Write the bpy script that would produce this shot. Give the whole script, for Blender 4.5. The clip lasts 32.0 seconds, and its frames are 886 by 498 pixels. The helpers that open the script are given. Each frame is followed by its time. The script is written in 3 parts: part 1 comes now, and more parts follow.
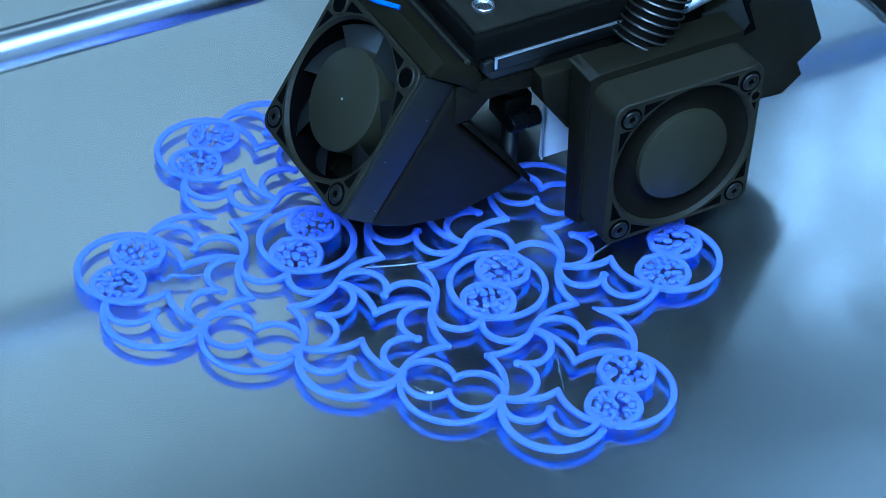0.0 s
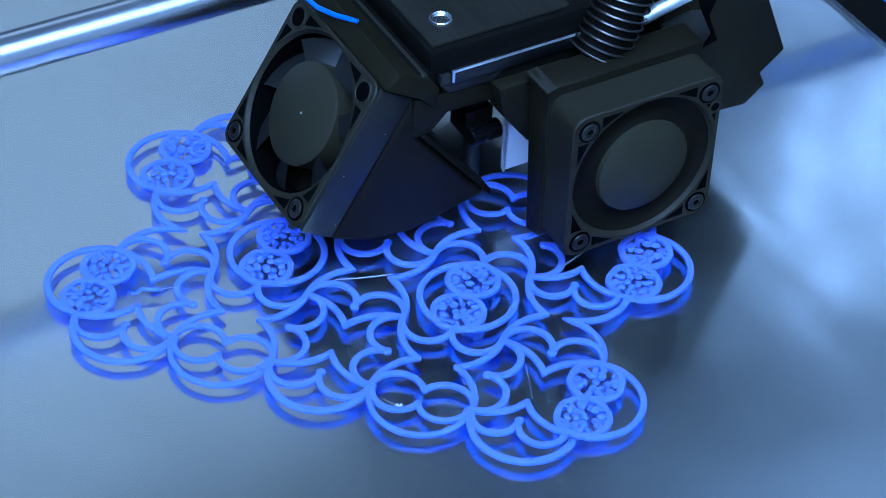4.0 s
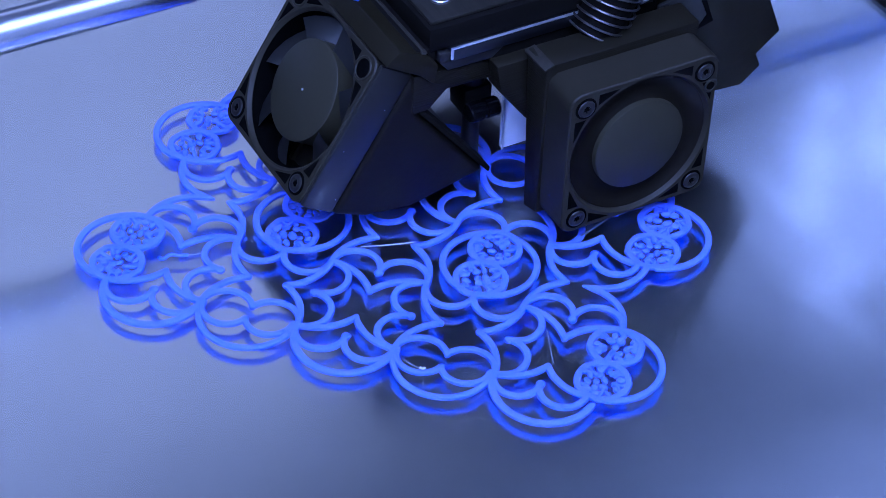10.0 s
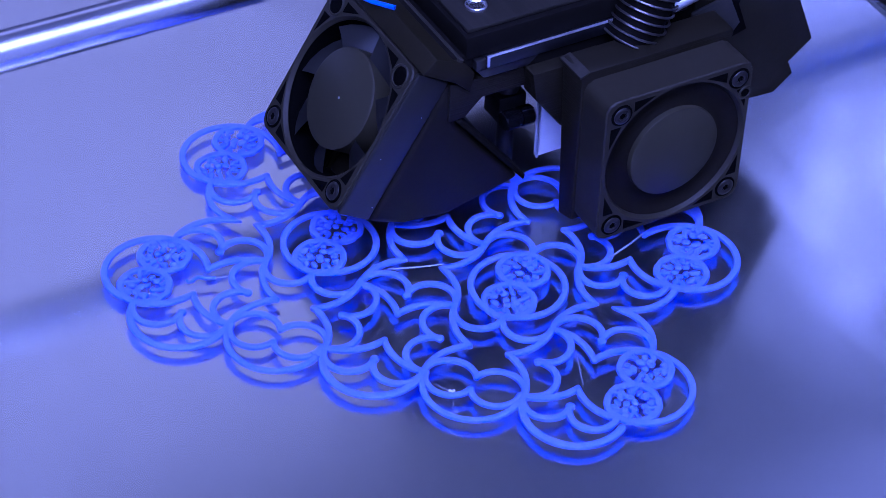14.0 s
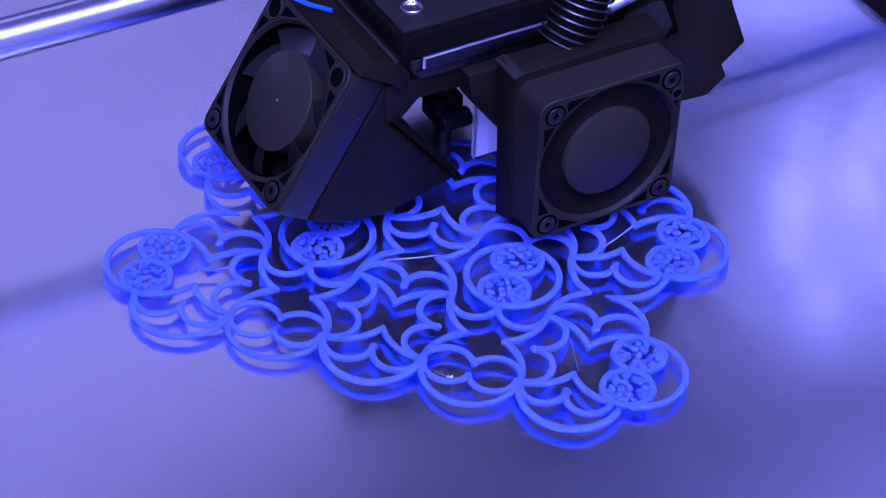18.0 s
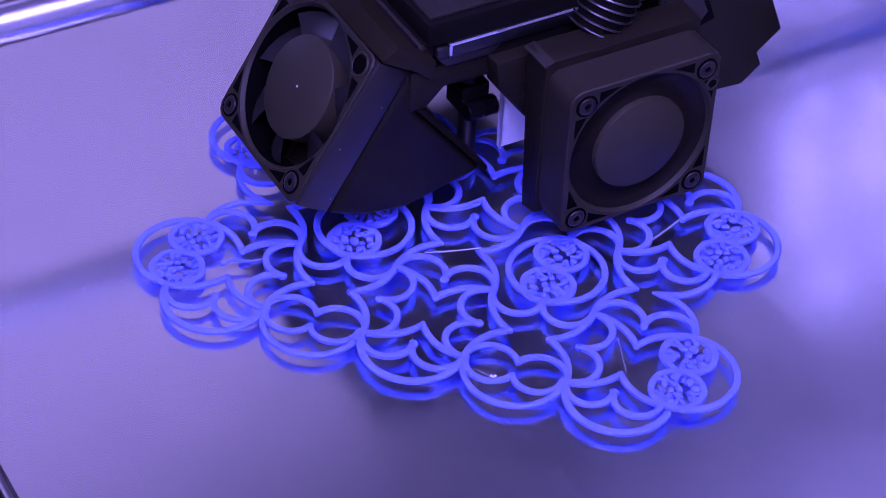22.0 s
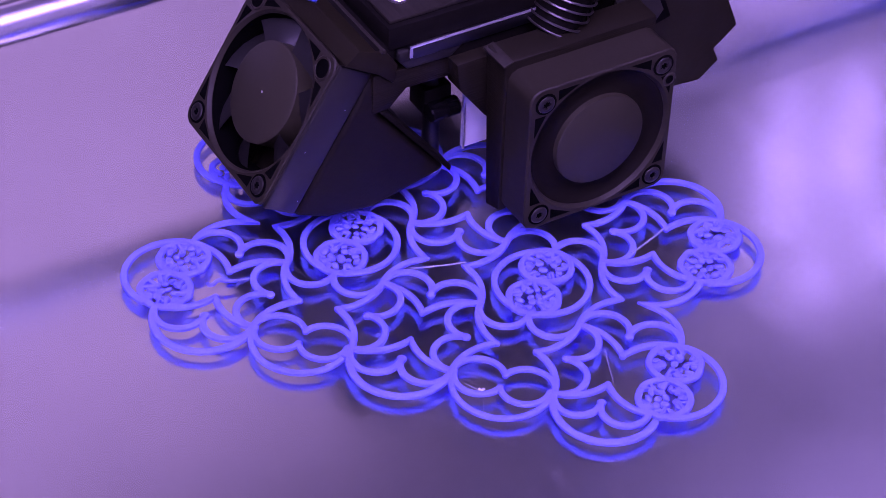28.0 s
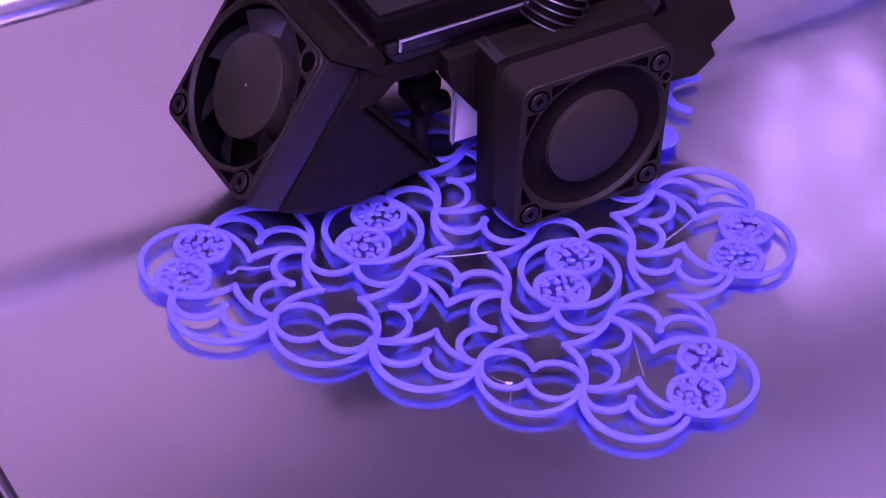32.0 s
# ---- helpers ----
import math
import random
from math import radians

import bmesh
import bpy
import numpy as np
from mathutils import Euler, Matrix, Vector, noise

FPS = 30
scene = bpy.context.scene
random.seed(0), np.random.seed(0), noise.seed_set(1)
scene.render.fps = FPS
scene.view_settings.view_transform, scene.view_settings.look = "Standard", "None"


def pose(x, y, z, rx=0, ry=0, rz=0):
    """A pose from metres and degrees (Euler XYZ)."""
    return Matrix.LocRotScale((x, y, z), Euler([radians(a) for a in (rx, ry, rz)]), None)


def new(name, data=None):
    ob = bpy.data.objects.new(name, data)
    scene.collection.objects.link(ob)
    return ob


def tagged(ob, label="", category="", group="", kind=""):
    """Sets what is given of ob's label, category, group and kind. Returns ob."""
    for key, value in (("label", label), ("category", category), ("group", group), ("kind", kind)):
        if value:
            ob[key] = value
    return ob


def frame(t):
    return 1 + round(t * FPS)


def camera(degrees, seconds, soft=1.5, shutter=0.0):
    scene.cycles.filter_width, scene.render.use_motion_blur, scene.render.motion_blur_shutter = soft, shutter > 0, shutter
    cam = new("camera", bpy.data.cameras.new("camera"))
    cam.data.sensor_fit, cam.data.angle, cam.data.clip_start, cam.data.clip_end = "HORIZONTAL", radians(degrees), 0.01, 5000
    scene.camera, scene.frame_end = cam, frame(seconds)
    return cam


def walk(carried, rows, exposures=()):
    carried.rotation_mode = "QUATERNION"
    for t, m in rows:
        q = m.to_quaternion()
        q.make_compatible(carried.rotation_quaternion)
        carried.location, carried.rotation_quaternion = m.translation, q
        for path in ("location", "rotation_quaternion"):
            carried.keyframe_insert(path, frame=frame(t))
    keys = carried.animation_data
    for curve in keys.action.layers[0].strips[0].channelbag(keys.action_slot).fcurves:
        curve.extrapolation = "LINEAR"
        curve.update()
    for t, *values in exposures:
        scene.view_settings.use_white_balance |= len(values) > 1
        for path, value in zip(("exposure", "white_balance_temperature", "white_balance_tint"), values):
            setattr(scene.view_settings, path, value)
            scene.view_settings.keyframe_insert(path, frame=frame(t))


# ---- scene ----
cam = camera(22, 32.0, soft=0.8)

CAMERA = (
    (0, -0.1957, -0.3464, 0.3512, 49.104, -2.127, -28.922),
    (0.5, -0.1996, -0.3443, 0.3491, 49.235, -2.391, -29.278),
    (1, -0.1947, -0.3452, 0.3523, 48.828, -1.953, -28.978),
    (1.5, -0.1922, -0.3436, 0.3506, 48.777, -1.953, -29.207),
    (2, -0.1912, -0.3481, 0.3526, 49.006, -1.905, -29.319),
    (2.5, -0.1968, -0.3479, 0.3522, 49.297, -2.253, -29.506),
    (4.5, -0.1859, -0.3516, 0.3531, 49.121, -1.599, -28.898),
    (5, -0.1876, -0.3572, 0.3525, 49.555, -1.477, -28.828),
    (5.5, -0.1866, -0.3564, 0.3555, 49.267, -1.652, -28.975),
    (6, -0.1913, -0.3548, 0.3543, 49.11, -1.85, -28.97),
    (6.5, -0.1964, -0.3541, 0.3526, 49.134, -1.867, -28.98),
    (7, -0.1982, -0.3559, 0.3535, 49.143, -1.623, -28.758),
    (7.5, -0.1977, -0.3559, 0.3533, 49.058, -1.57, -28.762),
    (8, -0.2011, -0.3558, 0.357, 49.015, -1.61, -28.687),
    (8.5, -0.1968, -0.3576, 0.3555, 49.158, -1.532, -28.513),
    (9, -0.1968, -0.3527, 0.3547, 48.995, -1.769, -28.589),
    (9.5, -0.1977, -0.3551, 0.3537, 49.191, -1.923, -28.758),
    (10, -0.1967, -0.3592, 0.3536, 49.159, -1.853, -28.686),
    (10.5, -0.1973, -0.3593, 0.3537, 49.146, -1.91, -28.68),
    (11, -0.1989, -0.3563, 0.3532, 49.071, -1.879, -28.815),
    (11.5, -0.199, -0.3577, 0.3553, 49.134, -1.409, -28.888),
    (12, -0.1996, -0.3562, 0.3547, 49.191, -1.431, -28.884),
    (12.5, -0.1994, -0.3596, 0.3527, 49.448, -1.471, -28.767),
    (13, -0.1988, -0.3629, 0.3548, 49.394, -1.477, -28.732),
    (13.5, -0.199, -0.36, 0.3542, 49.525, -1.503, -28.548),
    (15.5, -0.2055, -0.3627, 0.3473, 49.977, -1.855, -29.184),
    (16, -0.2086, -0.3673, 0.3538, 49.887, -1.874, -29.358),
    (16.5, -0.2085, -0.3756, 0.3512, 50.454, -1.537, -29.297),
    (17, -0.211, -0.3703, 0.3505, 50.293, -1.807, -29.478),
    (17.5, -0.2128, -0.3698, 0.3514, 50.358, -1.989, -29.492),
    (18, -0.2121, -0.3719, 0.352, 50.409, -1.886, -29.416),
    (18.5, -0.214, -0.3735, 0.3517, 50.338, -2.002, -29.358),
    (19, -0.2156, -0.3726, 0.3511, 50.411, -2.063, -29.286),
    (19.5, -0.2165, -0.3685, 0.3505, 50.301, -2.32, -29.317),
    (20, -0.2158, -0.3635, 0.3498, 50.067, -2.357, -29.142),
    (20.5, -0.2142, -0.3586, 0.3457, 50.006, -2.358, -29.12),
    (21, -0.2155, -0.3557, 0.3463, 49.825, -2.485, -29.332),
    (21.5, -0.213, -0.3554, 0.344, 49.661, -2.326, -29.115),
    (22, -0.2114, -0.3521, 0.3447, 49.501, -2.322, -29.094),
    (22.5, -0.2105, -0.3498, 0.3436, 49.519, -2.421, -28.994),
    (23, -0.21, -0.3528, 0.3464, 49.468, -2.37, -28.919),
    (23.5, -0.2088, -0.3546, 0.3431, 49.716, -2.19, -28.923),
    (24, -0.209, -0.3499, 0.344, 49.368, -2.187, -29.12),
    (24.5, -0.2099, -0.3511, 0.3441, 49.303, -2.2, -29.295),
    (25, -0.2106, -0.3569, 0.3463, 49.636, -1.877, -29.33),
    (25.5, -0.2113, -0.3569, 0.3468, 49.586, -1.822, -29.696),
    (26, -0.2115, -0.3603, 0.3483, 49.539, -1.654, -29.9),
    (26.5, -0.211, -0.3619, 0.3466, 49.65, -1.561, -30.044),
    (28.5, -0.2149, -0.3623, 0.349, 49.79, -1.555, -30.398),
    (29, -0.2174, -0.3576, 0.3491, 49.691, -1.81, -30.665),
    (29.5, -0.2159, -0.3594, 0.3472, 49.686, -1.776, -30.519),
    (30, -0.2123, -0.3651, 0.3471, 49.708, -1.434, -30.305),
    (30.5, -0.2153, -0.3615, 0.3478, 49.48, -1.767, -30.436),
    (31, -0.2123, -0.358, 0.3431, 49.636, -1.732, -30.134),
    (31.5, -0.2127, -0.3511, 0.3404, 49.419, -1.986, -30.268),
    (32, -0.2139, -0.3487, 0.3421, 49.141, -2.131, -30.143),
)
STAGE = (  # seconds, head x, head z, bed y in millimetres
    (0, 5.7, -0.1, 1.1),
    (0.5, 0.7, -0.3, 6.3),
    (1, 1.3, -0.0, 5.1),
    (1.5, 6.9, -0.9, -1.0),
    (2, 8.8, -1.6, -4.1),
    (2.5, 3.4, -0.9, 1.7),
    (4.5, 3.7, -0.4, 0.1),
    (5, -1.3, -0.6, 5.1),
    (5.5, 2.4, -0.7, 0.3),
    (6, 7.2, -0.6, -4.9),
    (6.5, 1.9, -0.2, 0.5),
    (7, -1.2, -0.5, 2.8),
    (7.5, 3.7, -0.2, -2.2),
    (8, 3.6, -0.3, -2.8),
    (8.5, -1.2, -0.6, 2.0),
    (9, 0.0, -0.5, -0.5),
    (9.5, -1.0, -0.3, 0.1),
    (10, -2.7, -0.4, 0.1),
    (10.5, -3.6, -0.5, -0.5),
    (11, -3.7, -0.6, -1.8),
    (11.5, -6.5, -0.8, -1.1),
    (12, 1.6, -0.4, -3.5),
    (12.5, 2.9, -0.6, -4.4),
    (13, 4.9, -0.7, -5.9),
    (13.5, 1.6, -0.7, -3.6),
    (15.5, 3.4, -0.6, -10.2),
    (16, 4.1, -0.9, -12.5),
    (16.5, -2.3, -0.3, 0.1),
    (17, -9.0, -0.9, -9.4),
    (17.5, -10.9, -0.7, -8.2),
    (18, -12.1, -0.9, -7.6),
    (18.5, -9.3, -1.1, -11.6),
    (19, -13.6, -0.9, -8.2),
    (19.5, -10.7, -1.1, -11.9),
    (20, -14.2, -0.7, -8.9),
    (20.5, -11.4, -0.8, -12.4),
    (21, -16.4, -0.3, -7.9),
    (21.5, -11.1, -0.5, -13.3),
    (22, -16.0, -0.5, -8.8),
    (22.5, -14.8, -0.6, -10.9),
    (23, -13.4, -1.1, -13.2),
    (23.5, -18.8, -0.7, -7.5),
    (24, -15.3, -0.8, -11.9),
    (24.5, -14.4, -0.8, -13.5),
    (25, -18.6, -0.8, -9.9),
    (25.5, -13.4, -1.1, -15.5),
    (26, -17.5, -1.1, -11.9),
    (26.5, -14.8, -1.1, -15.5),
    (28.5, -17.0, -1.6, -17.3),
    (29, -17.2, -1.7, -17.7),
    (29.5, -20.1, -1.4, -16.3),
    (30, -20.1, -1.8, -17.0),
    (30.5, -20.7, -1.7, -17.9),
    (31, -22.1, -1.9, -17.9),
    (31.5, -24.0, -1.9, -18.0),
    (32, -25.7, -1.9, -18.1),
)

# The camera is hand-held; the head slides along the rods and the bed slides under it.
WHITE = (
    (0.0, 0.58, 5400, -46), (6.0, 0.42, 5200, -17), (9.0, 0.36, 5120, 2), (13.0, 0.23, 4930, 36), (19.0, 0.05, 5300, 86), (22.0, 0.05, 5850, 103),
    (26.0, 0.09, 6600, 113), (32.0, 0.13, 7600, 135),
)
walk(cam, [(row[0], pose(*row[1:])) for row in CAMERA], WHITE)

# ---- light: a closed room out of view, lit by glowing panels added to its ceiling ----
world = bpy.data.worlds.new("world")
scene.world = world
world.use_nodes = True
world.node_tree.nodes["Background"].inputs[0].default_value = (0.4, 0.55, 1.0, 1)
world.node_tree.nodes["Background"].inputs[1].default_value = 0.05
scene.view_settings.exposure = 0.0

MM = 0.001


# ---- materials ----
def material(name, colour, rough=0.5, metal=0.0, grain=0.0, grain_size=400.0, spread=0.0, bump=0.0, coat=0.0, spec=0.5, emit=0.0, sss=0.0, stretch=(1, 1, 1)):
    """A surface with fine grain and a wider drift of tone, and relief."""
    mat = bpy.data.materials.new(name)
    mat.use_nodes = True
    nt = mat.node_tree
    b = nt.nodes["Principled BSDF"]
    b.inputs["Roughness"].default_value = rough
    b.inputs["Metallic"].default_value = metal
    b.inputs["Specular IOR Level"].default_value = spec
    b.inputs["Coat Weight"].default_value = coat
    b.inputs["Base Color"].default_value = (*colour, 1)
    if sss:
        b.inputs["Subsurface Weight"].default_value = sss
        b.inputs["Subsurface Radius"].default_value = (0.3, 0.6, 1.0)
        b.inputs["Subsurface Scale"].default_value = 0.002
    if emit:
        b.inputs["Emission Color"].default_value = (*colour, 1)
        b.inputs["Emission Strength"].default_value = emit
    if grain or spread or bump:
        co = nt.nodes.new("ShaderNodeTexCoord")
        mp = nt.nodes.new("ShaderNodeMapping")
        mp.inputs["Scale"].default_value = stretch
        nt.links.new(co.outputs["Object"], mp.inputs["Vector"])
        fine = nt.nodes.new("ShaderNodeTexNoise")
        fine.inputs["Scale"].default_value = grain_size
        fine.inputs["Detail"].default_value = 4
        wide = nt.nodes.new("ShaderNodeTexNoise")
        wide.inputs["Scale"].default_value = grain_size / 14
        wide.inputs["Detail"].default_value = 3
        nt.links.new(mp.outputs[0], fine.inputs["Vector"])
        nt.links.new(co.outputs["Object"], wide.inputs["Vector"])
        add = nt.nodes.new("ShaderNodeMath")
        add.operation = "MULTIPLY_ADD"
        add.inputs[1].default_value = 2 * grain
        add.inputs[2].default_value = 1 - grain - spread
        nt.links.new(fine.outputs["Fac"], add.inputs[0])
        add2 = nt.nodes.new("ShaderNodeMath")
        add2.operation = "MULTIPLY_ADD"
        add2.inputs[1].default_value = 2 * spread
        nt.links.new(wide.outputs["Fac"], add2.inputs[0])
        nt.links.new(add.outputs[0], add2.inputs[2])
        mix = nt.nodes.new("ShaderNodeVectorMath")
        mix.operation = "SCALE"
        mix.inputs[0].default_value = colour
        nt.links.new(add2.outputs[0], mix.inputs["Scale"])
        nt.links.new(mix.outputs[0], b.inputs["Base Color"])
        rr = nt.nodes.new("ShaderNodeMath")
        rr.operation = "MULTIPLY_ADD"
        rr.inputs[1].default_value = rough * 0.5
        rr.inputs[2].default_value = rough * 0.75
        nt.links.new(wide.outputs["Fac"], rr.inputs[0])
        nt.links.new(rr.outputs[0], b.inputs["Roughness"])
        if bump:
            bp = nt.nodes.new("ShaderNodeBump")
            bp.inputs["Strength"].default_value = bump
            bp.inputs["Distance"].default_value = 0.0004
            nt.links.new(fine.outputs["Fac"], bp.inputs["Height"])
            nt.links.new(bp.outputs[0], b.inputs["Normal"])
    return mat


M_PRINT = material("blue_filament", (0.245, 0.31, 0.99), 0.40, grain=0.10, grain_size=900, spread=0.10, bump=0.15)
M_MESH = material("blue_filament_rough", (0.25, 0.315, 0.96), 0.5, grain=0.2, grain_size=1500, spread=0.1, bump=0.5)
for filament in (M_PRINT, M_MESH):  # thin plastic lets light through
    tree = filament.node_tree
    through_light = tree.nodes.new("ShaderNodeBsdfTranslucent")
    through_light.inputs[0].default_value = (0.11, 0.225, 1.0, 1)
    blend = tree.nodes.new("ShaderNodeMixShader")
    blend.inputs[0].default_value = 0.55
    tree.links.new(tree.nodes["Principled BSDF"].outputs[0], blend.inputs[1])
    tree.links.new(through_light.outputs[0], blend.inputs[2])
    tree.links.new(blend.outputs[0], tree.nodes["Material Output"].inputs[0])
M_STRING = material("filament_hair", (0.17, 0.19, 0.24), 0.4)
M_CURL = material("pale_curl", (0.62, 0.64, 0.70), 0.3)
M_PLATE = material("smooth_steel_sheet", (0.60, 0.59, 0.58), 0.125, metal=0.975, grain=0.005, grain_size=950, spread=0.14)
M_GLASS = material("bed_glass", (0.97, 0.985, 0.98), 0.08)
M_GLASS.node_tree.nodes["Principled BSDF"].inputs["Transmission Weight"].default_value = 1.0
M_GLASS.node_tree.nodes["Principled BSDF"].inputs["IOR"].default_value = 1.5
# the sheet is slightly wavy, so that what it mirrors breaks into streaks
tree = M_PLATE.node_tree
place = tree.nodes.new("ShaderNodeTexCoord")
drawn = tree.nodes.new("ShaderNodeMapping")
drawn.inputs["Rotation"].default_value = (0, 0, radians(35))
drawn.inputs["Scale"].default_value = (46.0, 17.0, 1.0)
waves = tree.nodes.new("ShaderNodeTexNoise")
waves.inputs["Scale"].default_value = 1.0
waves.inputs["Detail"].default_value = 1.5
dents = tree.nodes.new("ShaderNodeBump")
dents.inputs["Strength"].default_value = 1.0
dents.inputs["Distance"].default_value = 0.00035
tree.links.new(place.outputs["Object"], drawn.inputs["Vector"])
tree.links.new(drawn.outputs[0], waves.inputs["Vector"])
tree.links.new(waves.outputs["Fac"], dents.inputs["Height"])
tree.links.new(dents.outputs[0], tree.nodes["Principled BSDF"].inputs["Normal"])
# a brushed share of the sheet scatters widely and blurs what stands near it
haze = tree.nodes.new("ShaderNodeBsdfGlossy")
haze.inputs["Color"].default_value = (0.60, 0.59, 0.58, 1)
haze.inputs["Roughness"].default_value = 0.30
share = tree.nodes.new("ShaderNodeMixShader")
share.inputs[0].default_value = 0.44
tree.links.new(dents.outputs[0], haze.inputs["Normal"])
tree.links.new(tree.nodes["Principled BSDF"].outputs[0], share.inputs[1])
tree.links.new(haze.outputs[0], share.inputs[2])
tree.links.new(share.outputs[0], tree.nodes["Material Output"].inputs[0])
M_EDGE = material("sheet_edge", (0.85, 0.86, 0.88), 0.45, metal=1.0, grain=0.05)
M_BLACK = material("black_plastic", (0.0085, 0.0070, 0.0030), 0.5, spec=0.12, grain=0.2, grain_size=500, spread=0.2, bump=0.12)
M_FAN = material("black_fan_plastic", (0.0150, 0.0130, 0.0075), 0.55, grain=0.15, grain_size=500, spread=0.15, bump=0.08, spec=0.16)
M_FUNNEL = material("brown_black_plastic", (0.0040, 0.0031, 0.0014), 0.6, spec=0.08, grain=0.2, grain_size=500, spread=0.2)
# near-black that puts the shade of recesses and gaps into the colour
M_RECESS_SHADE = material("recess_shade_black", (0.0012, 0.0012, 0.0012), 0.9, spec=0.02)
M_WORN = material("worn_black_plastic", (0.020, 0.018, 0.013), 0.6, spec=0.15, grain=0.5, grain_size=450, spread=0.45, bump=0.2)
M_DUCT = material("satin_black_duct", (0.0058, 0.0048, 0.0026), 0.45, spec=0.14, grain=0.2, grain_size=600, spread=0.25, bump=0.12)
M_SATIN = material("satin_black_side", (0.0085, 0.0080, 0.0060), 0.38, spec=0.4, grain=0.15, grain_size=600, spread=0.25, bump=0.08)
M_PANELBLACK = material("greyish_black_plastic", (0.018, 0.017, 0.014), 0.5, spec=0.2, grain=0.35, grain_size=350, spread=0.3, bump=0.1)
M_LID = material("scratched_black_lid", (0.013, 0.0115, 0.0080), 0.55, spec=0.12, grain=0.6, grain_size=900, spread=0.6, bump=0.3, stretch=(1, 0.06, 1))
M_PRINTED = material("black_printed_plastic", (0.0075, 0.0062, 0.0030), 0.5, spec=0.12, grain=0.15, grain_size=700, spread=0.25, bump=0.35, stretch=(0.15, 0.15, 4))
M_DARK = material("matt_black", (0.0035, 0.0030, 0.0022), 0.75, spec=0.05, grain=0.2, grain_size=400, bump=0.1)
M_HUB = material("fan_sticker", (0.019, 0.017, 0.009), 0.5, spec=0.22, grain=0.08, grain_size=600, spread=0.08)
M_BLADE = material("smoky_blade", (0.016, 0.0152, 0.0135), 0.42, grain=0.1, grain_size=300)
M_CHROME = material("ground_steel_rod", (0.80, 0.80, 0.81), 0.25, metal=1.0, grain=0.03, grain_size=300, stretch=(0.05, 1, 1))
M_FACE = material("grey_plate_face", (0.055, 0.055, 0.057), 0.45, metal=1.0, grain=0.15, grain_size=500, spread=0.1, bump=0.1, stretch=(0.1, 1, 1))
M_DULL = material("dark_anodised", (0.022, 0.021, 0.019), 0.45, metal=0.6, grain=0.15, grain_size=350, spread=0.15, bump=0.1)
M_SCREW = material("black_oxide_screw", (0.035, 0.033, 0.03), 0.42, metal=0.8, grain=0.1)
M_WIRE = material("spring_wire", (0.15, 0.14, 0.13), 0.42, metal=1.0, grain=0.1)
M_BLUEWIRE = material("blue_cable", (0.03, 0.10, 0.45), 0.35, grain=0.05)
M_DESK = material("dark_desk", (0.05, 0.055, 0.07), 0.5, grain=0.15, grain_size=60, spread=0.2, bump=0.1)
M_BLUEBOARD = material("blue_board", (0.02, 0.10, 0.4), 0.5, grain=0.1, grain_size=60)
M_WALL = material("grey_wall_paint", (0.34, 0.35, 0.36), 0.8, grain=0.05, grain_size=40, spread=0.08, bump=0.05)
M_CEIL = material("grey_ceiling_paint", (0.45, 0.45, 0.46), 0.85, grain=0.05, grain_size=40, spread=0.1, bump=0.05)
M_FLOOR = material("grey_floor", (0.2, 0.2, 0.21), 0.6, grain=0.1, grain_size=30, spread=0.15)
M_FRAME = material("grey_panel_frame", (0.45, 0.45, 0.46), 0.5, grain=0.03)
# white that stands for what the metal shield would mirror
M_SHIELD = material("shield_reflection_white", (0.80, 0.82, 0.86), 0.25, grain=0.05, grain_size=300, spread=0.15)
M_GLOSS = material("glossy_black_metal", (0.05, 0.05, 0.055), 0.16, metal=0.9, grain=0.1)
# glows of the added panels, tuned for the print, the rod and the bed's reflections
M_PANEL = material("mirrored_glow", (0.55, 0.60, 1.0), 0.5, emit=1.35)
M_PANEL_TOP = material("rod_highlight_glow", (0.40, 0.48, 1.0), 0.5, emit=2.6)
M_PANEL_SOFT = material("soft_mirrored_glow", (0.40, 0.48, 1.0), 0.5, emit=1.0)
M_STREAKS = material("mirrored_streak_glow", (0.40, 0.48, 1.0), 0.5, emit=8.0)
M_CORNER = material("dim_mirrored_glow", (0.40, 0.48, 1.0), 0.5, emit=3.0)
M_PANEL_MAIN = material("added_main_glow", (0.40, 0.48, 1.0), 0.5, emit=22.0)

# the added glows fade outwards, so that the bed mirrors soft pools
for glow, most, flat in ((M_PANEL, 0.70, 0.45), (M_STREAKS, 6.2, 0.6), (M_PANEL_SOFT, 0.86, 0.75), (M_CORNER, 3.2, 0.5)):  # brightest in the middle of the sheet
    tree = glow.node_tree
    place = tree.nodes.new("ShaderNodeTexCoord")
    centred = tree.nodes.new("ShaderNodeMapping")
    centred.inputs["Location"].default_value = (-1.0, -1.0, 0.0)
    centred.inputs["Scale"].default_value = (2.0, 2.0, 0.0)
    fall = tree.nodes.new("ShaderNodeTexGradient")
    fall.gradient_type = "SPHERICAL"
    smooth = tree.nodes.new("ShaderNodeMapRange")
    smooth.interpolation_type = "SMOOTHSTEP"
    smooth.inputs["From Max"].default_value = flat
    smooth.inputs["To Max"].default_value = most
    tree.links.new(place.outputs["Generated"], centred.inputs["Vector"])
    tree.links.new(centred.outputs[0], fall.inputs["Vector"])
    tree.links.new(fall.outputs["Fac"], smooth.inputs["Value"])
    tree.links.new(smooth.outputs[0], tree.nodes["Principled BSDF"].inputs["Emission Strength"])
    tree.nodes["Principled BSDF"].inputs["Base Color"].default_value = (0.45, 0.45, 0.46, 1)


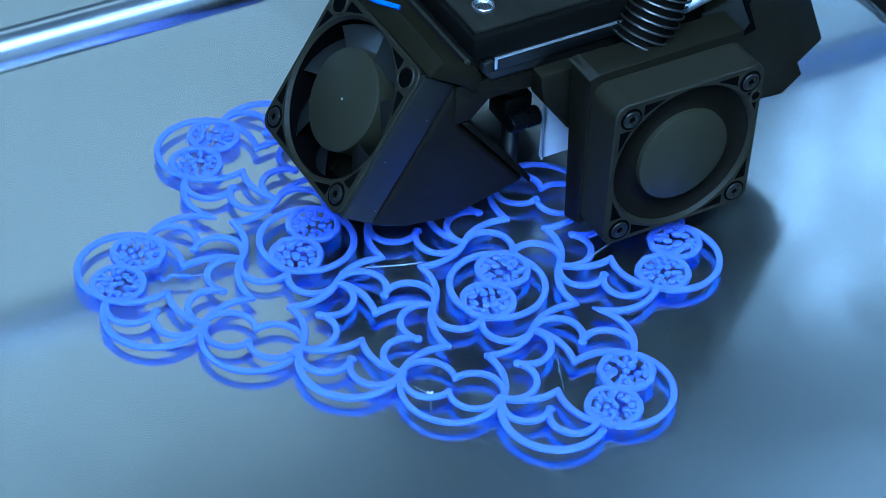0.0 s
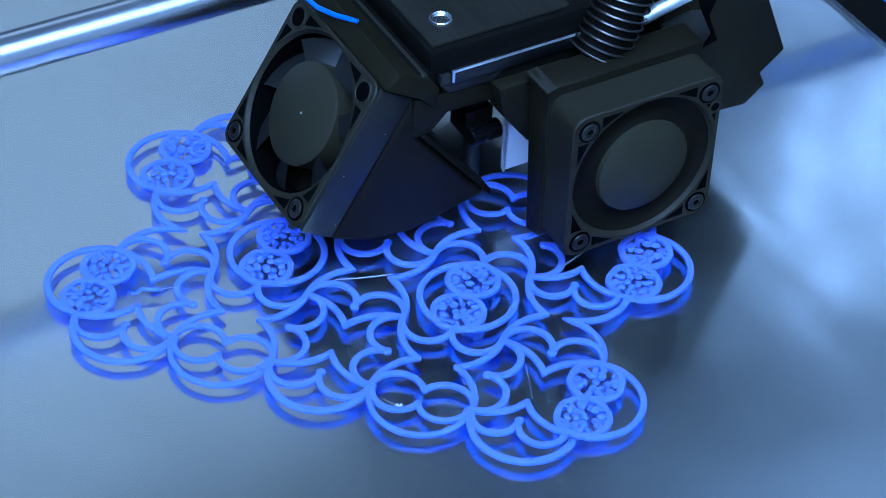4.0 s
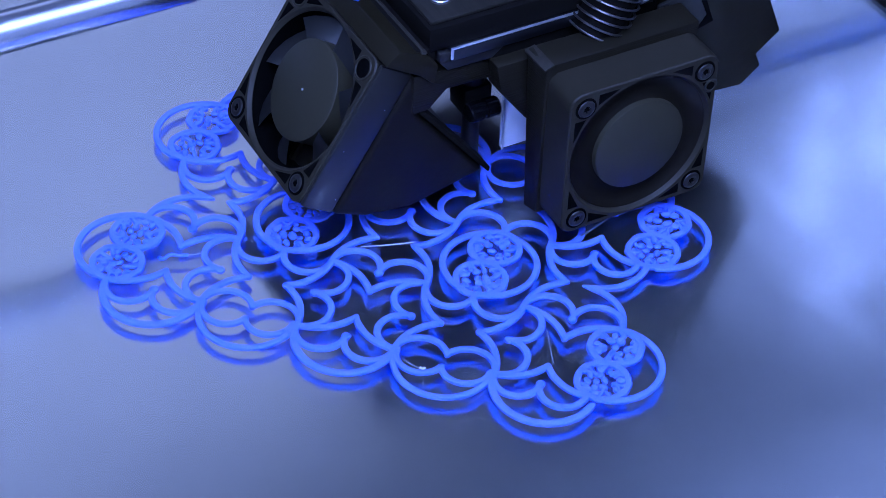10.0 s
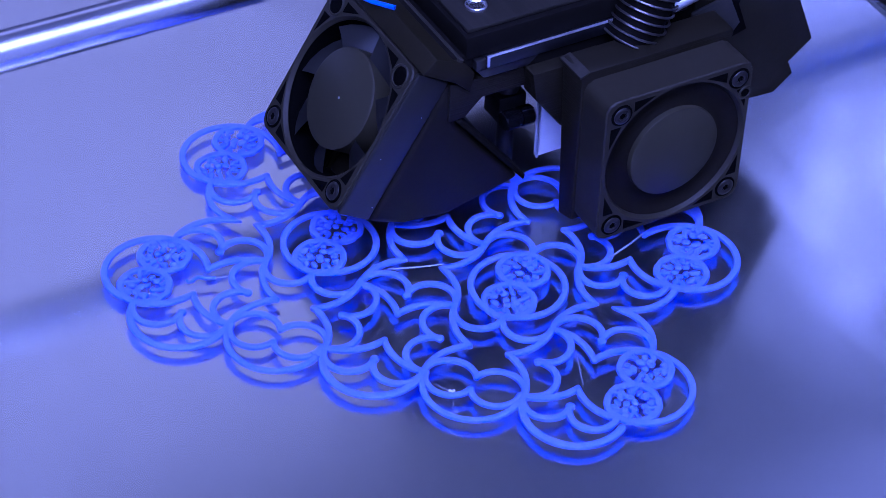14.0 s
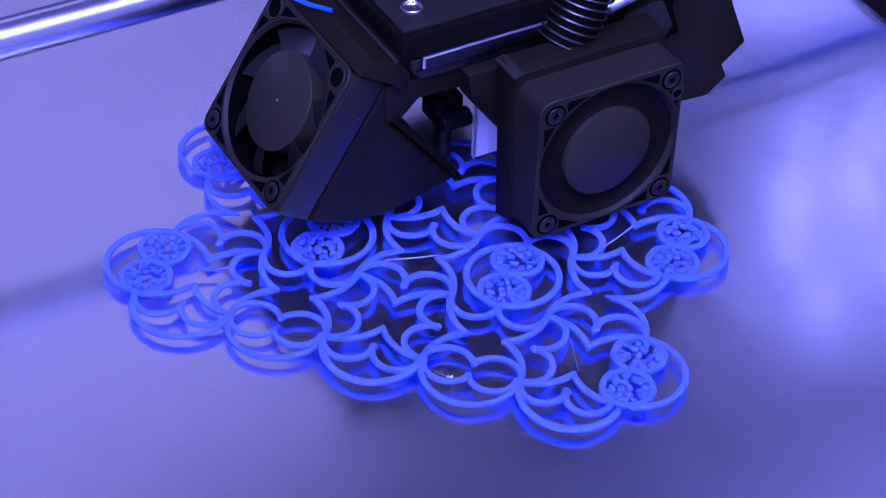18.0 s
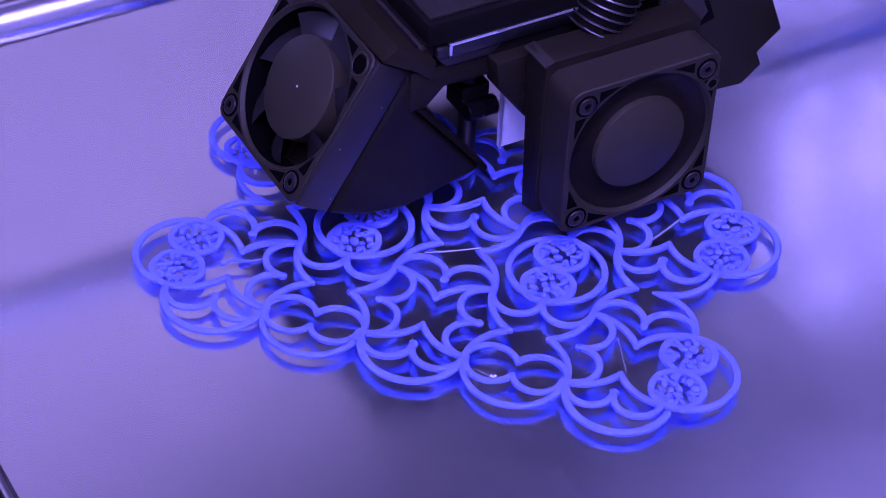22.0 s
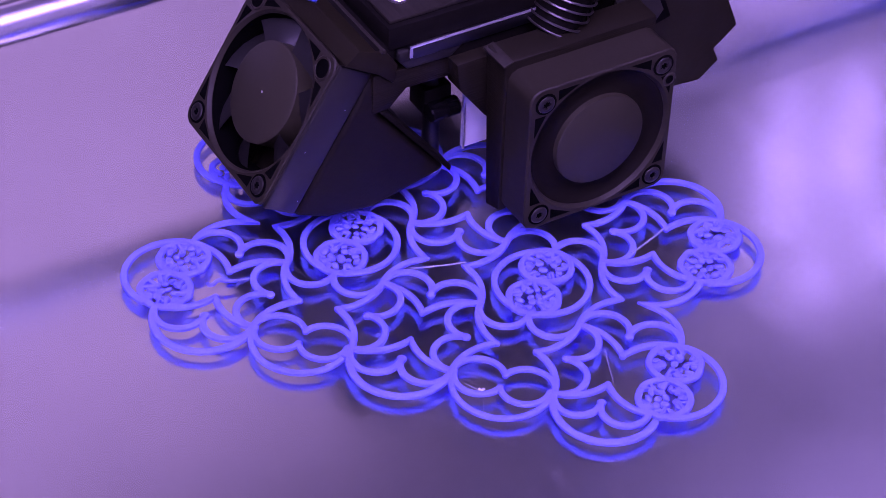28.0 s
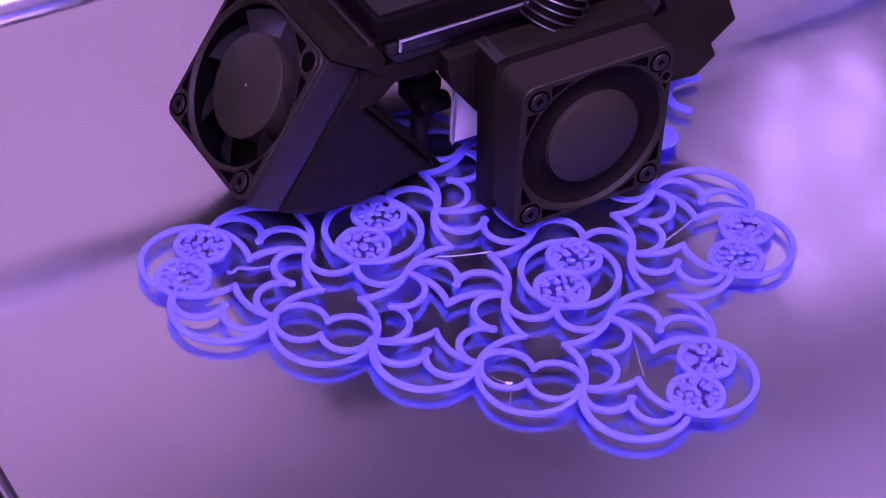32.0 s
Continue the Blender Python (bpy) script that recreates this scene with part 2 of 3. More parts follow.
# ---- mesh helpers ----
def mesh_of(bm, name, mat, smooth=True):
    me = bpy.data.meshes.new(name)
    bm.normal_update()
    bm.to_mesh(me)
    bm.free()
    me.materials.append(mat)
    if smooth:
        me.shade_smooth()
        me.set_sharp_from_angle(angle=radians(35))
    return me


def part(name, bm, mat, parent=None, label="", smooth=True):
    """Links a bmesh as one mesh object under a thing or under a part."""
    ob = new(name, mesh_of(bm, name, mat, smooth))
    ob.parent = parent
    if label:
        tagged(ob, label)
    return ob


def thing(name, label, category, group="", at=None):
    ob = new(name)
    ob.empty_display_size = 0.01
    if at is not None:
        ob.matrix_basis = at
    return tagged(ob, label, category, group)


def add_box(bm, x0, x1, y0, y1, z0, z1, bevel=0.0, m=None):
    r = bmesh.ops.create_cube(bm, size=1)
    t = Matrix.Translation(((x0 + x1) / 2, (y0 + y1) / 2, (z0 + z1) / 2)) @ Matrix.Diagonal((x1 - x0, y1 - y0, z1 - z0, 1))
    bmesh.ops.transform(bm, matrix=(m @ t) if m else t, verts=r["verts"])
    if bevel:
        edges = list({e for v in r["verts"] for e in v.link_edges})
        bmesh.ops.bevel(bm, geom=edges, offset=bevel, segments=2, profile=0.5, affect="EDGES")
    return bm


def box(x0, x1, y0, y1, z0, z1, bevel=0.0, m=None):
    return add_box(bmesh.new(), x0, x1, y0, y1, z0, z1, bevel, m)


def prism(points, lift, bevel=0.0):
    """A solid from a flat outline and the vector by which it is thick."""
    bm = bmesh.new()
    vs = [bm.verts.new(p) for p in points]
    f = bm.faces.new(vs)
    out = bmesh.ops.extrude_face_region(bm, geom=[f])
    bmesh.ops.translate(bm, vec=lift, verts=[v for v in out["geom"] if isinstance(v, bmesh.types.BMVert)])
    bmesh.ops.recalc_face_normals(bm, faces=bm.faces)
    if bevel:
        bmesh.ops.bevel(bm, geom=list(bm.edges), offset=bevel, segments=3 if bevel > 0.001 else 2, profile=0.5, affect="EDGES")
    return bm


def add_lathe(bm, profile, m=None, segments=32):
    """Turns (radius, height) pairs round z."""
    rings = []
    for r, h in profile:
        if r <= 1e-9:
            rings.append([bm.verts.new((0, 0, h))])
        else:
            rings.append([bm.verts.new((r * math.cos(a), r * math.sin(a), h)) for a in (2 * math.pi * k / segments for k in range(segments))])
    for lo, hi in zip(rings, rings[1:]):
        for k in range(segments):
            j = (k + 1) % segments
            quad = [lo[k % len(lo)], lo[j % len(lo)], hi[j % len(hi)], hi[k % len(hi)]]
            uniq = list(dict.fromkeys(quad))
            if len(uniq) > 2:
                bm.faces.new(uniq)
    if m:
        bmesh.ops.transform(bm, matrix=m, verts=[v for ring in rings for v in ring])
    return bm


def lathe(profile, m=None, segments=32):
    bm = add_lathe(bmesh.new(), profile, m, segments)
    bmesh.ops.recalc_face_normals(bm, faces=bm.faces)
    return bm


def add_tube(bm, pts, radius, sides=8):
    """A round wire along a line of points."""
    pts = [Vector(p) for p in pts]
    rings = []
    side = None
    for k, p in enumerate(pts):
        d = (pts[min(k + 1, len(pts) - 1)] - pts[max(k - 1, 0)]).normalized()
        if side is None:
            side = d.orthogonal().normalized()
        side = (side - d * side.dot(d)).normalized()
        up = d.cross(side)
        rings.append([bm.verts.new(p + radius * (math.cos(a) * side + math.sin(a) * up)) for a in (2 * math.pi * j / sides for j in range(sides))])
    for lo, hi in zip(rings, rings[1:]):
        for j in range(sides):
            bm.faces.new((lo[j], lo[(j + 1) % sides], hi[(j + 1) % sides], hi[j]))
    bm.faces.new(rings[0][::-1])
    bm.faces.new(rings[-1])
    return bm


def tube(pts, radius, sides=8):
    return add_tube(bmesh.new(), pts, radius, sides)


# ---- the room ----
def structure(name, bm, mat, label):
    return tagged(part(name, bm, mat), label, name.split("_")[0], kind="structure")


structure("floor", box(-2.2, 3.2, -2.4, 3.2, -0.85, -0.75), M_FLOOR, "grey floor of the room")
structure("ceiling", box(-2.2, 3.2, -2.4, 3.2, 1.6, 1.7), M_CEIL, "grey painted ceiling above the printer")
structure("wall_north", box(-2.2, 3.2, 3.2, 3.3, -0.75, 1.6), M_WALL, "plain grey painted wall")
structure("wall_south", box(-2.2, 3.2, -2.5, -2.4, -0.75, 1.6), M_WALL, "plain grey painted wall")
structure("wall_east", box(3.2, 3.3, -2.5, 3.3, -0.75, 1.6), M_WALL, "plain grey painted wall")
structure("wall_west", box(-2.3, -2.2, -2.5, 3.3, -0.75, 1.6), M_WALL, "plain grey painted wall")


# an unseen glowing panel, added to light the scene; no such fixture is known
def unseen_glow_panel(x, y, w, d, glow, turn=0.0, drop=0.0):
    glow_panel = thing("unseen_glow_panel", "unseen glowing panel added under the ceiling for light and mirrored brightness", "ceiling light", "ceiling panel lights", pose(x, y, 1.6 - drop, 0, 0, turn))
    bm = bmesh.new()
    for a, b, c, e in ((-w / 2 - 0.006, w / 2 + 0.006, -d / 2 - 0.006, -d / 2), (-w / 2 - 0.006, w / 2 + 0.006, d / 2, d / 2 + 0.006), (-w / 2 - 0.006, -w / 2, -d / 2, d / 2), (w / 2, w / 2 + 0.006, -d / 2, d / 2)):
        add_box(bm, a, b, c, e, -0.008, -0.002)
    part("frame", bm, M_FRAME, glow_panel)
    part("diffuser", box(-w / 2, w / 2, -d / 2, d / 2, -0.006, -0.002), glow, glow_panel, "added glowing sheet")


# added where the bed and rod should mirror brightness; the last lights the print
unseen_glow_panel(0.30, 2.10, 2.4, 2.0, M_PANEL)
unseen_glow_panel(1.20, 0.74, 1.6, 0.90, M_PANEL_SOFT, 0, 0.008)
unseen_glow_panel(1.53, 1.38, 0.96, 0.60, M_PANEL_SOFT, 0, 0.016)
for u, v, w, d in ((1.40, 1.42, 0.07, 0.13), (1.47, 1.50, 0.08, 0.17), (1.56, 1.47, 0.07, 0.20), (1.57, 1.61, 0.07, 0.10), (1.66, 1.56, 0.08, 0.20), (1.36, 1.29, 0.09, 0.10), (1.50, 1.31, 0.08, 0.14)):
    unseen_glow_panel(u, v, w, d, M_STREAKS, -24, 0.024)
unseen_glow_panel(1.82, 1.96, 0.62, 0.24, M_CORNER, -6)
unseen_glow_panel(0.75, -1.25, 1.0, 1.5, M_PANEL_TOP)
unseen_glow_panel(-0.62, -0.95, 1.5, 1.2, M_PANEL_MAIN)



# ---- the desk and the printer's frame ----
desk = thing("desk", "dark desk that the printer stands on", "desk")
part("desktop", box(-1.0, 1.1, -0.9, 0.9, -0.16, -0.12, 0.004), M_DESK, desk)
for lx in (-0.95, 1.05):
    for ly in (-0.85, 0.85):
        part("leg", box(lx - 0.03, lx + 0.03, ly - 0.03, ly + 0.03, -0.75, -0.16, 0.003), M_DESK, desk)

frame_bar = thing("printer_frame", "black aluminium frame of the printer under the bed", "printer frame")
for bx in (0.1815, -0.140):
    bm = box(bx - 0.010, bx + 0.010, -0.30, 0.34, -0.075, -0.012, 0.0015)
    add_box(bm, bx - 0.0112, bx + 0.0112, -0.30, 0.34, -0.061, -0.054)
    part("side_rail", bm, M_DARK, frame_bar)
    for by in (-0.28, 0.32):
        part("foot", box(bx - 0.012, bx + 0.012, by - 0.012, by + 0.012, -0.12, -0.075, 0.002), M_DARK, frame_bar)
for by in (-0.29, 0.33):
    part("cross_rail", box(-0.129, 0.1705, by - 0.010, by + 0.010, -0.075, -0.045, 0.0015), M_DULL, frame_bar)

board = thing("blue_board", "blue board lying on the desk beside the printer", "board")
part("sheet", box(0.24, 0.62, -0.2, 0.4, -0.12, -0.112, 0.002), M_BLUEBOARD, board)

# ---- the rod on which the head slides ----
rod = thing("linear_rod", "polished steel rod that carries the print head", "rod", at=pose(0, 0.0658, 0.0420, 0, 90, 0))
part("shaft", lathe([(0, -0.42), (0.0044, -0.42), (0.0050, -0.4193), (0.0050, 0.4193), (0.0044, 0.42), (0, 0.42)], segments=64), M_CHROME, rod)
for ex in (-0.42, 0.42):
    part("holder", box(-0.02, 0.162, -0.014, 0.014, ex - 0.012, ex + 0.012, 0.002), M_BLACK, rod)


# ---- the bed ----
def rounded(x0, x1, y0, y1, r, z, steps=8):
    pts = []
    for cx, cy, a0 in ((x1 - r, y1 - r, 0), (x0 + r, y1 - r, 90), (x0 + r, y0 + r, 180), (x1 - r, y0 + r, 270)):
        for k in range(steps + 1):
            a = radians(a0 + 90 * k / steps)
            pts.append((cx + r * math.cos(a), cy + r * math.sin(a), z))
    return pts


BED = (-0.1190, 0.1652, -0.17, 0.20)
GLASS = 0.0034
bed = thing("heated_bed", "sliding printer bed with glass over a reflecting steel sheet", "printer bed")
part("glass_sheet", prism(rounded(*BED, 0.012, -GLASS), (0, 0, GLASS)), M_GLASS, bed, "clear glass sheet")
part("steel_sheet", prism(rounded(BED[0] - 0.0016, BED[1] + 0.0024, BED[2] - 0.0016, BED[3] + 0.0016, 0.013, -0.0050), (0, 0, 0.0050 - GLASS - 0.00005)), M_PLATE, bed, "smooth grey steel sheet under the glass")
part("heater_plate", prism(rounded(BED[0] - 0.003, BED[1] + 0.0034, BED[2] - 0.003, BED[3] + 0.003, 0.014, -0.0100), (0, 0, 0.0049)), M_DARK, bed, "black heater plate")
part("carriage", box(-0.1, 0.15, -0.05, 0.08, -0.03, -0.0101, 0.002), M_DULL, bed)
for cx, cy in ((-0.1225, -0.060), (0.1697, 0.130)):
    part("clip", box(cx - 0.007, cx + 0.006, cy - 0.012, cy + 0.012, -0.012, 0.0012, 0.0012), M_DARK, bed, "black bed clip")

# ---- the print: arcs on a square net of cells ----
CELL, HALF, TALL, TIP = 0.0234, 0.00080, 0.00085, 0.3025
prt = thing("printed_lattice", "blue plastic print of linked arcs, rings and stars on the bed", "3d print")
heights = random.Random(4)


def strand(bm, pts, closed=False, half=HALF, tall=None):
    """A printed wall along a line: upright sides and a crowned top."""
    tall = tall or TALL * heights.uniform(0.95, 1.05)
    shape = ((-0.92, 0), (-1.02, 0.3), (-1.0, 0.70), (-0.86, 0.92), (-0.6, 1.0), (0.6, 1.0), (0.86, 0.92), (1.0, 0.70), (1.02, 0.3), (0.92, 0))
    P = [Vector(((u - 1.5) * CELL, (v - 1.5) * CELL)) for u, v in pts]
    n = len(P)
    dirs = [((P[(k + 1) % n] - P[k - 1]) if closed else (P[min(k + 1, n - 1)] - P[max(k - 1, 0)])).normalized() for k in range(n)]
    rows = [(P[k], dirs[k], 1.0) for k in range(n)]
    if not closed:
        cap = [(0.95, 0.3), (0.7, 0.75), (0.45, 0.95)]
        rows = [(P[0] - dirs[0] * half * c, dirs[0], s) for s, c in reversed(cap)] + rows + [(P[-1] + dirs[-1] * half * c, dirs[-1], s) for s, c in cap]
    rings = []
    for k, (p, d, s) in enumerate(rows):
        side = Vector((-d.y, d.x))
        wob = 1 + 0.10 * noise.noise((p.x * 500, p.y * 500, 3.0))
        hob = 1 + 0.03 * noise.noise((p.x * 320, p.y * 320, 9.0))
        rings.append([bm.verts.new((p.x + side.x * o * half * s * wob, p.y + side.y * o * half * s * wob, 0.00005 + z * tall * hob * (0.85 + 0.15 * s))) for o, z in shape])
    m = len(rings)
    for k in range(m if closed else m - 1):
        a, b = rings[k], rings[(k + 1) % m]
        for j in range(len(shape) - 1):
            bm.faces.new((a[j], b[j], b[j + 1], a[j + 1]))
    if not closed:
        bm.faces.new(rings[0])
        bm.faces.new(rings[-1][::-1])
    return bm


def arc(cx, cy, r, a0, a1, steps=None):
    steps = steps or max(6, int(abs(a1 - a0) / 8))
    return [(cx + r * math.cos(radians(a0 + (a1 - a0) * k / steps)), cy + r * math.sin(radians(a0 + (a1 - a0) * k / steps))) for k in range(steps + 1)]


def edge_frame(a, b, side):
    a, b = Vector(a), Vector(b)
    d = b - a
    nrm = Vector((-d.y, d.x)) * side
    return a, d, nrm


def scallop(a, b, side, waist=0.0):
    """Two half circles along an edge, swelling to the left (side 1) or the right (side -1); with a waist they meet short of the edge."""
    a, d, nrm = edge_frame(a, b, side)
    pts = []
    for c in (0.25, 0.75):
        for k in range(19):
            sweep = math.pi - math.asin(waist / 0.25)
            t = sweep * k / 18
            along = 0.25 * (1 - math.cos(t)) / (1 - math.cos(sweep)) * 2
            if c > 0.5:
                t = sweep - t
                along = 1 - 0.25 * (1 - math.cos(t)) / (1 - math.cos(sweep)) * 2
            q = a + d * along + nrm * 0.25 * math.sin(t)
            if not (c == 0.75 and k == 0):
                pts.append((q.x, q.y))
    return pts


def peak(a, b, side, tip=TIP):
    """Two arcs that leave an edge at its ends and meet in a point beside its middle."""
    a, d, nrm = edge_frame(a, b, side)
    r = (0.25 + tip * tip) / (2 * tip)
    end = math.asin(min(1.0, 0.5 / r))
    if tip > 0.49:
        end = math.pi / 2
    half = [(r * math.sin(end * k / 10), r * (1 - math.cos(end * k / 10))) for k in range(11)]
    pts = [a + d * s + nrm * h for s, h in half] + [a + d * (1 - s) + nrm * h for s, h in half[-2::-1]]
    return [(q.x, q.y) for q in pts]


def dab(bm, u, v, r, tall):
    """A low round drop of filament, where the nozzle turned."""
    add_lathe(bm, [(r * 0.95, 0.00005), (r * 1.03, tall * 0.4), (r, tall * 0.75), (r * 0.8, tall * 0.96), (r * 0.45, tall * 1.03), (0, tall * 1.04)],
              pose((u - 1.5) * CELL, (v - 1.5) * CELL, 0), 14)


def printed(name, *lines, half=HALF, knob=0.0, shift=0.0):
    """Strands of one piece; a knob sits where a line turns in its middle, shifted on along the turn."""
    bm = bmesh.new()
    for line in lines:
        strand(bm, line, half=half)
        if knob:
            mid = len(line) // 2
            q, back = Vector(line[mid]), (Vector(line[mid - 1]) + Vector(line[mid + 1])) / 2
            way = (q - back).normalized() * shift
            dab(bm, q.x + way.x, q.y + way.y, half * knob, TALL * heights.uniform(0.97, 1.06))
    return part(name, bm, M_PRINT, prt)


def mesh_disc(cx, cy, seed):
    """A disc of filament ends: a broad uneven wall with short ridges, round single beads and open gaps."""
    q = random.Random(seed)
    bm = bmesh.new()
    spots = []
    for _ in range(400):
        d, b = 0.19 * math.sqrt(q.random()), q.uniform(0, 2 * math.pi)
        spot = (d * math.cos(b), d * math.sin(b))
        if all(math.hypot(spot[0] - e[0], spot[1] - e[1]) > 0.076 for e in spots):
            spots.append(spot)
    runs = []
    for k in range(11):  # short ridges that run in from the wall
        b, deep = 2 * math.pi * (k + q.uniform(-0.35, 0.35)) / 11, q.uniform(0.05, 0.14)
        turn = q.uniform(-0.45, 0.45)
        ridge = bmesh.new()
        runs.append(ridge)
        strand(ridge, [(cx + (0.24 - deep * n / 4) * math.cos(b + turn * n / 4), cy + (0.24 - deep * n / 4) * math.sin(b + turn * n / 4)) for n in range(5)],
               half=HALF * q.uniform(0.42, 0.68), tall=TALL * q.uniform(0.75, 1.05))
    ring = []
    for k in range(64):
        b = 2 * math.pi * k / 64
        f = 0.247 * (1 + 0.045 * noise.noise((2.4 * math.cos(b), 2.4 * math.sin(b), seed * 1.1)) + 0.045 * noise.noise((9 * math.cos(b), 9 * math.sin(b), seed * 0.7)))
        ring.append((cx + f * math.cos(b), cy + f * math.sin(b)))
    strand(bm, ring, closed=True, half=HALF * 0.98, tall=TALL)
    disc = part("infill_disc", bm, M_PRINT, prt, "round blue wall filled with beads of filament")
    for ridge in runs:
        part("ridge", ridge, M_PRINT, disc)
    for x, y in spots:
        r, tall = CELL * q.uniform(0.031, 0.046), TALL * q.uniform(0.7, 1.2)
        if q.random() < 0.25:  # the end of a hollow bead
            line = [(r, 0.00005), (r * 1.05, tall * 0.5), (r * 0.95, tall * 0.85), (r * 0.7, tall), (r * 0.42, tall * 0.9), (0, tall * 0.72)]
        else:
            line = [(r * 0.8, 0.00005), (r * 1.0, tall * 0.45), (r * 0.93, tall * 0.72), (r * 0.65, tall * 0.93), (r * 0.3, tall), (0, tall * 1.01)]
        m = pose((cx + x - 1.5) * CELL, (cy + y - 1.5) * CELL, 0, 0, 0, q.uniform(0, 180)) @ Matrix.Diagonal((q.uniform(0.9, 1.45), q.uniform(0.8, 1.05), 1, 1))
        part("bead", lathe(line, m, 12), M_MESH, disc)


def string(a, b, radius=0.00012, z0=0.0008, z1=0.0008):
    pts = [((a[0] + (b[0] - a[0]) * k / 6 - 1.5) * CELL, (a[1] + (b[1] - a[1]) * k / 6 - 1.5) * CELL, z0 + (z1 - z0) * k / 6 - 0.0002 * math.sin(math.pi * k / 6)) for k in range(7)]
    part("string", tube(pts, radius, 6), M_STRING, prt, "thin pale hair of stray filament")


for j in (0, 2):
    for i in (-1, 1, 3):
        lo, hi = j, j + 1
        # the foot and head of a star: a peak inwards, a scallop outwards
        end = 3.91 if i == 3 else i + 1  # the last star stops short of the end ring
        printed("star_peak", peak((i, lo), (end, lo), 1), knob=1.0)
        printed("star_peak", peak((i, hi), (i + 1, hi), -1), knob=1.0)
        printed("scallop", scallop((i, lo), (end, lo), -1), knob=1.32, shift=0.012)
        printed("scallop", scallop((i, hi), (i + 1, hi), 1), knob=1.32, shift=0.012)
        if i > -1:
            printed("scallop", scallop((i, lo), (i, hi), -1), knob=1.3)
            printed("side_peak", peak((i, lo), (i, hi), 1), knob=1.02)
        if i < 3:
            printed("scallop", scallop((i + 1, lo), (i + 1, hi), 1), knob=1.3)
            printed("side_peak", peak((i + 1, lo), (i + 1, hi), -1), knob=1.02)
        y, up = (lo, 180) if j == 0 else (hi, 0)
        printed("crescent", arc(i + 0.5, y, 0.5, up + 2, up + (168 if i == 3 and j == 0 else 178)), half=HALF * 1.1)
    for i in (0, 2):
        y, up = (j, 180) if j == 0 else (j + 1, 0)
        printed("crescent", arc(i + 0.5, y, 0.49, up + 3, up + 170), half=HALF * 0.88)
        printed("scallop", scallop((i, y), (i + 1, y), 1, 0.098), half=HALF * 0.92, knob=1.02)
        printed("scallop", scallop((i + 0.03, y), (i + 0.96, y), -1, 0.09), half=HALF * 0.88, knob=1.25)
    # rings on the outer ends
    printed("end_ring", arc(4.01, j + 0.5, 0.5, -79, 84))
    printed("end_ring", arc(-1, j + 0.5, 0.5, 96, 252))
    for x, s in ((4, 31), (-1, 47)):
        mesh_disc(x, j + 0.25, s + j)
        mesh_disc(x, j + 0.75, s + j + 5)
for i in (0, 2):
    printed("ring", arc(i + 0.5, 1.5, 0.475, 104, 252))
    printed("ring", arc(i + 0.5, 1.5, 0.475, 282, 440))
    mesh_disc(i + 0.48, 1.25, 3 + i)
    mesh_disc(i + 0.48, 1.75, 12 + i)
    printed("scallop", scallop((i, 1), (i + 1, 1), -1))
    printed("scallop", scallop((i, 2), (i + 1, 2), 1))
    printed("side_peak", peak((i, 1), (i, 2), 1))
    printed("side_peak", peak((i + 1, 1), (i + 1, 2), -1))
printed("end_peak", peak((4, 1), (4, 2), 1, 0.5))
printed("end_peak", peak((-1, 1), (-1, 2), -1, 0.5))
string((3.31, 0.74), (3.5, 0.31))
string((1.20, 1.29), (1.70, 1.55), 0.00018)
string((3.25, 2.20), (3.48, 2.69), 0.00026)
string((2.17, -0.14), (2.36, -0.19), 0.0001)
string((2.36, -0.19), (2.43, -0.44), 0.00008, 0.0006, 0.0001)
string((-0.40, 0.58), (-0.26, 0.66), 0.00012)
for k, (u, v) in enumerate(((2.31, -0.18), (0.92, -0.14), (0.30, 1.12), (2.33, 1.06))):
    q = random.Random(k)
    pts = [((u + 0.015 * n + 0.02 * q.uniform(-1, 1) - 1.5) * CELL, (v + 0.02 * q.uniform(-1, 1) - 1.5) * CELL, TALL * 0.9 + 0.0003 * q.random()) for n in range(5)]
    part("blob", tube(pts, 0.00030 if k == 0 else 0.00034, 6), M_CURL if k == 0 else M_PRINT, prt, "stray curl of filament")
curl = [(-0.64, 0.47, 0.5), (-0.61, 0.44, 0.7), (-0.575, 0.455, 0.95), (-0.56, 0.50, 1.1), (-0.535, 0.535, 1.05), (-0.49, 0.54, 0.9), (-0.44, 0.56, 0.8), (-0.38, 0.59, 0.7)]
part("curl", tube([((u - 1.5) * CELL, (v - 1.5) * CELL, TALL * h) for u, v, h in curl], 0.00042, 8), M_PRINT, prt, "loose curl of blue filament")
for k in range(9):
    q = random.Random(90 + k)
    u, v = 4.25 + 0.02 * q.random(), 1.88 - 0.085 * k + 0.02 * q.random()
    string((u, v), (u + 0.004, v - 0.008 - 0.012 * q.random()), 0.0001, 0.0001, 0.0001)

for k, (u, v) in enumerate(((2.95, -0.62), (3.35, -0.55), (4.62, 0.90), (1.46, 0.10), (4.75, 2.35), (2.55, 0.98))):
    string((u, v), (u + 0.010, v + 0.006 * (k % 3 - 1)), 0.00009, 0.0001, 0.0001)

# a flat print lying behind the lattice
offcut = thing("flat_print", "small blue plastic print with a hook and a round tab", "3d print")
net = 1 / (CELL / MM)
bm = bmesh.new()
hook = arc(79.5, 25.5, 6.3, 225, 80, 20) + [(82.5, 31.6), (84.5, 31.2)]
strand(bm, [(x * net + 1.5, y * net + 1.5) for x, y in hook], half=0.00125, tall=TALL)
part("hook", bm, M_PRINT, offcut)
part("tab", lathe([(0, 0.00005), (4.8 * MM, 0.00005), (5.0 * MM, 0.0003), (4.9 * MM, 0.0007), (4.5 * MM, TALL), (0, TALL)], pose(0.0625, 0.0155, 0), 40), M_PRINT, offcut)


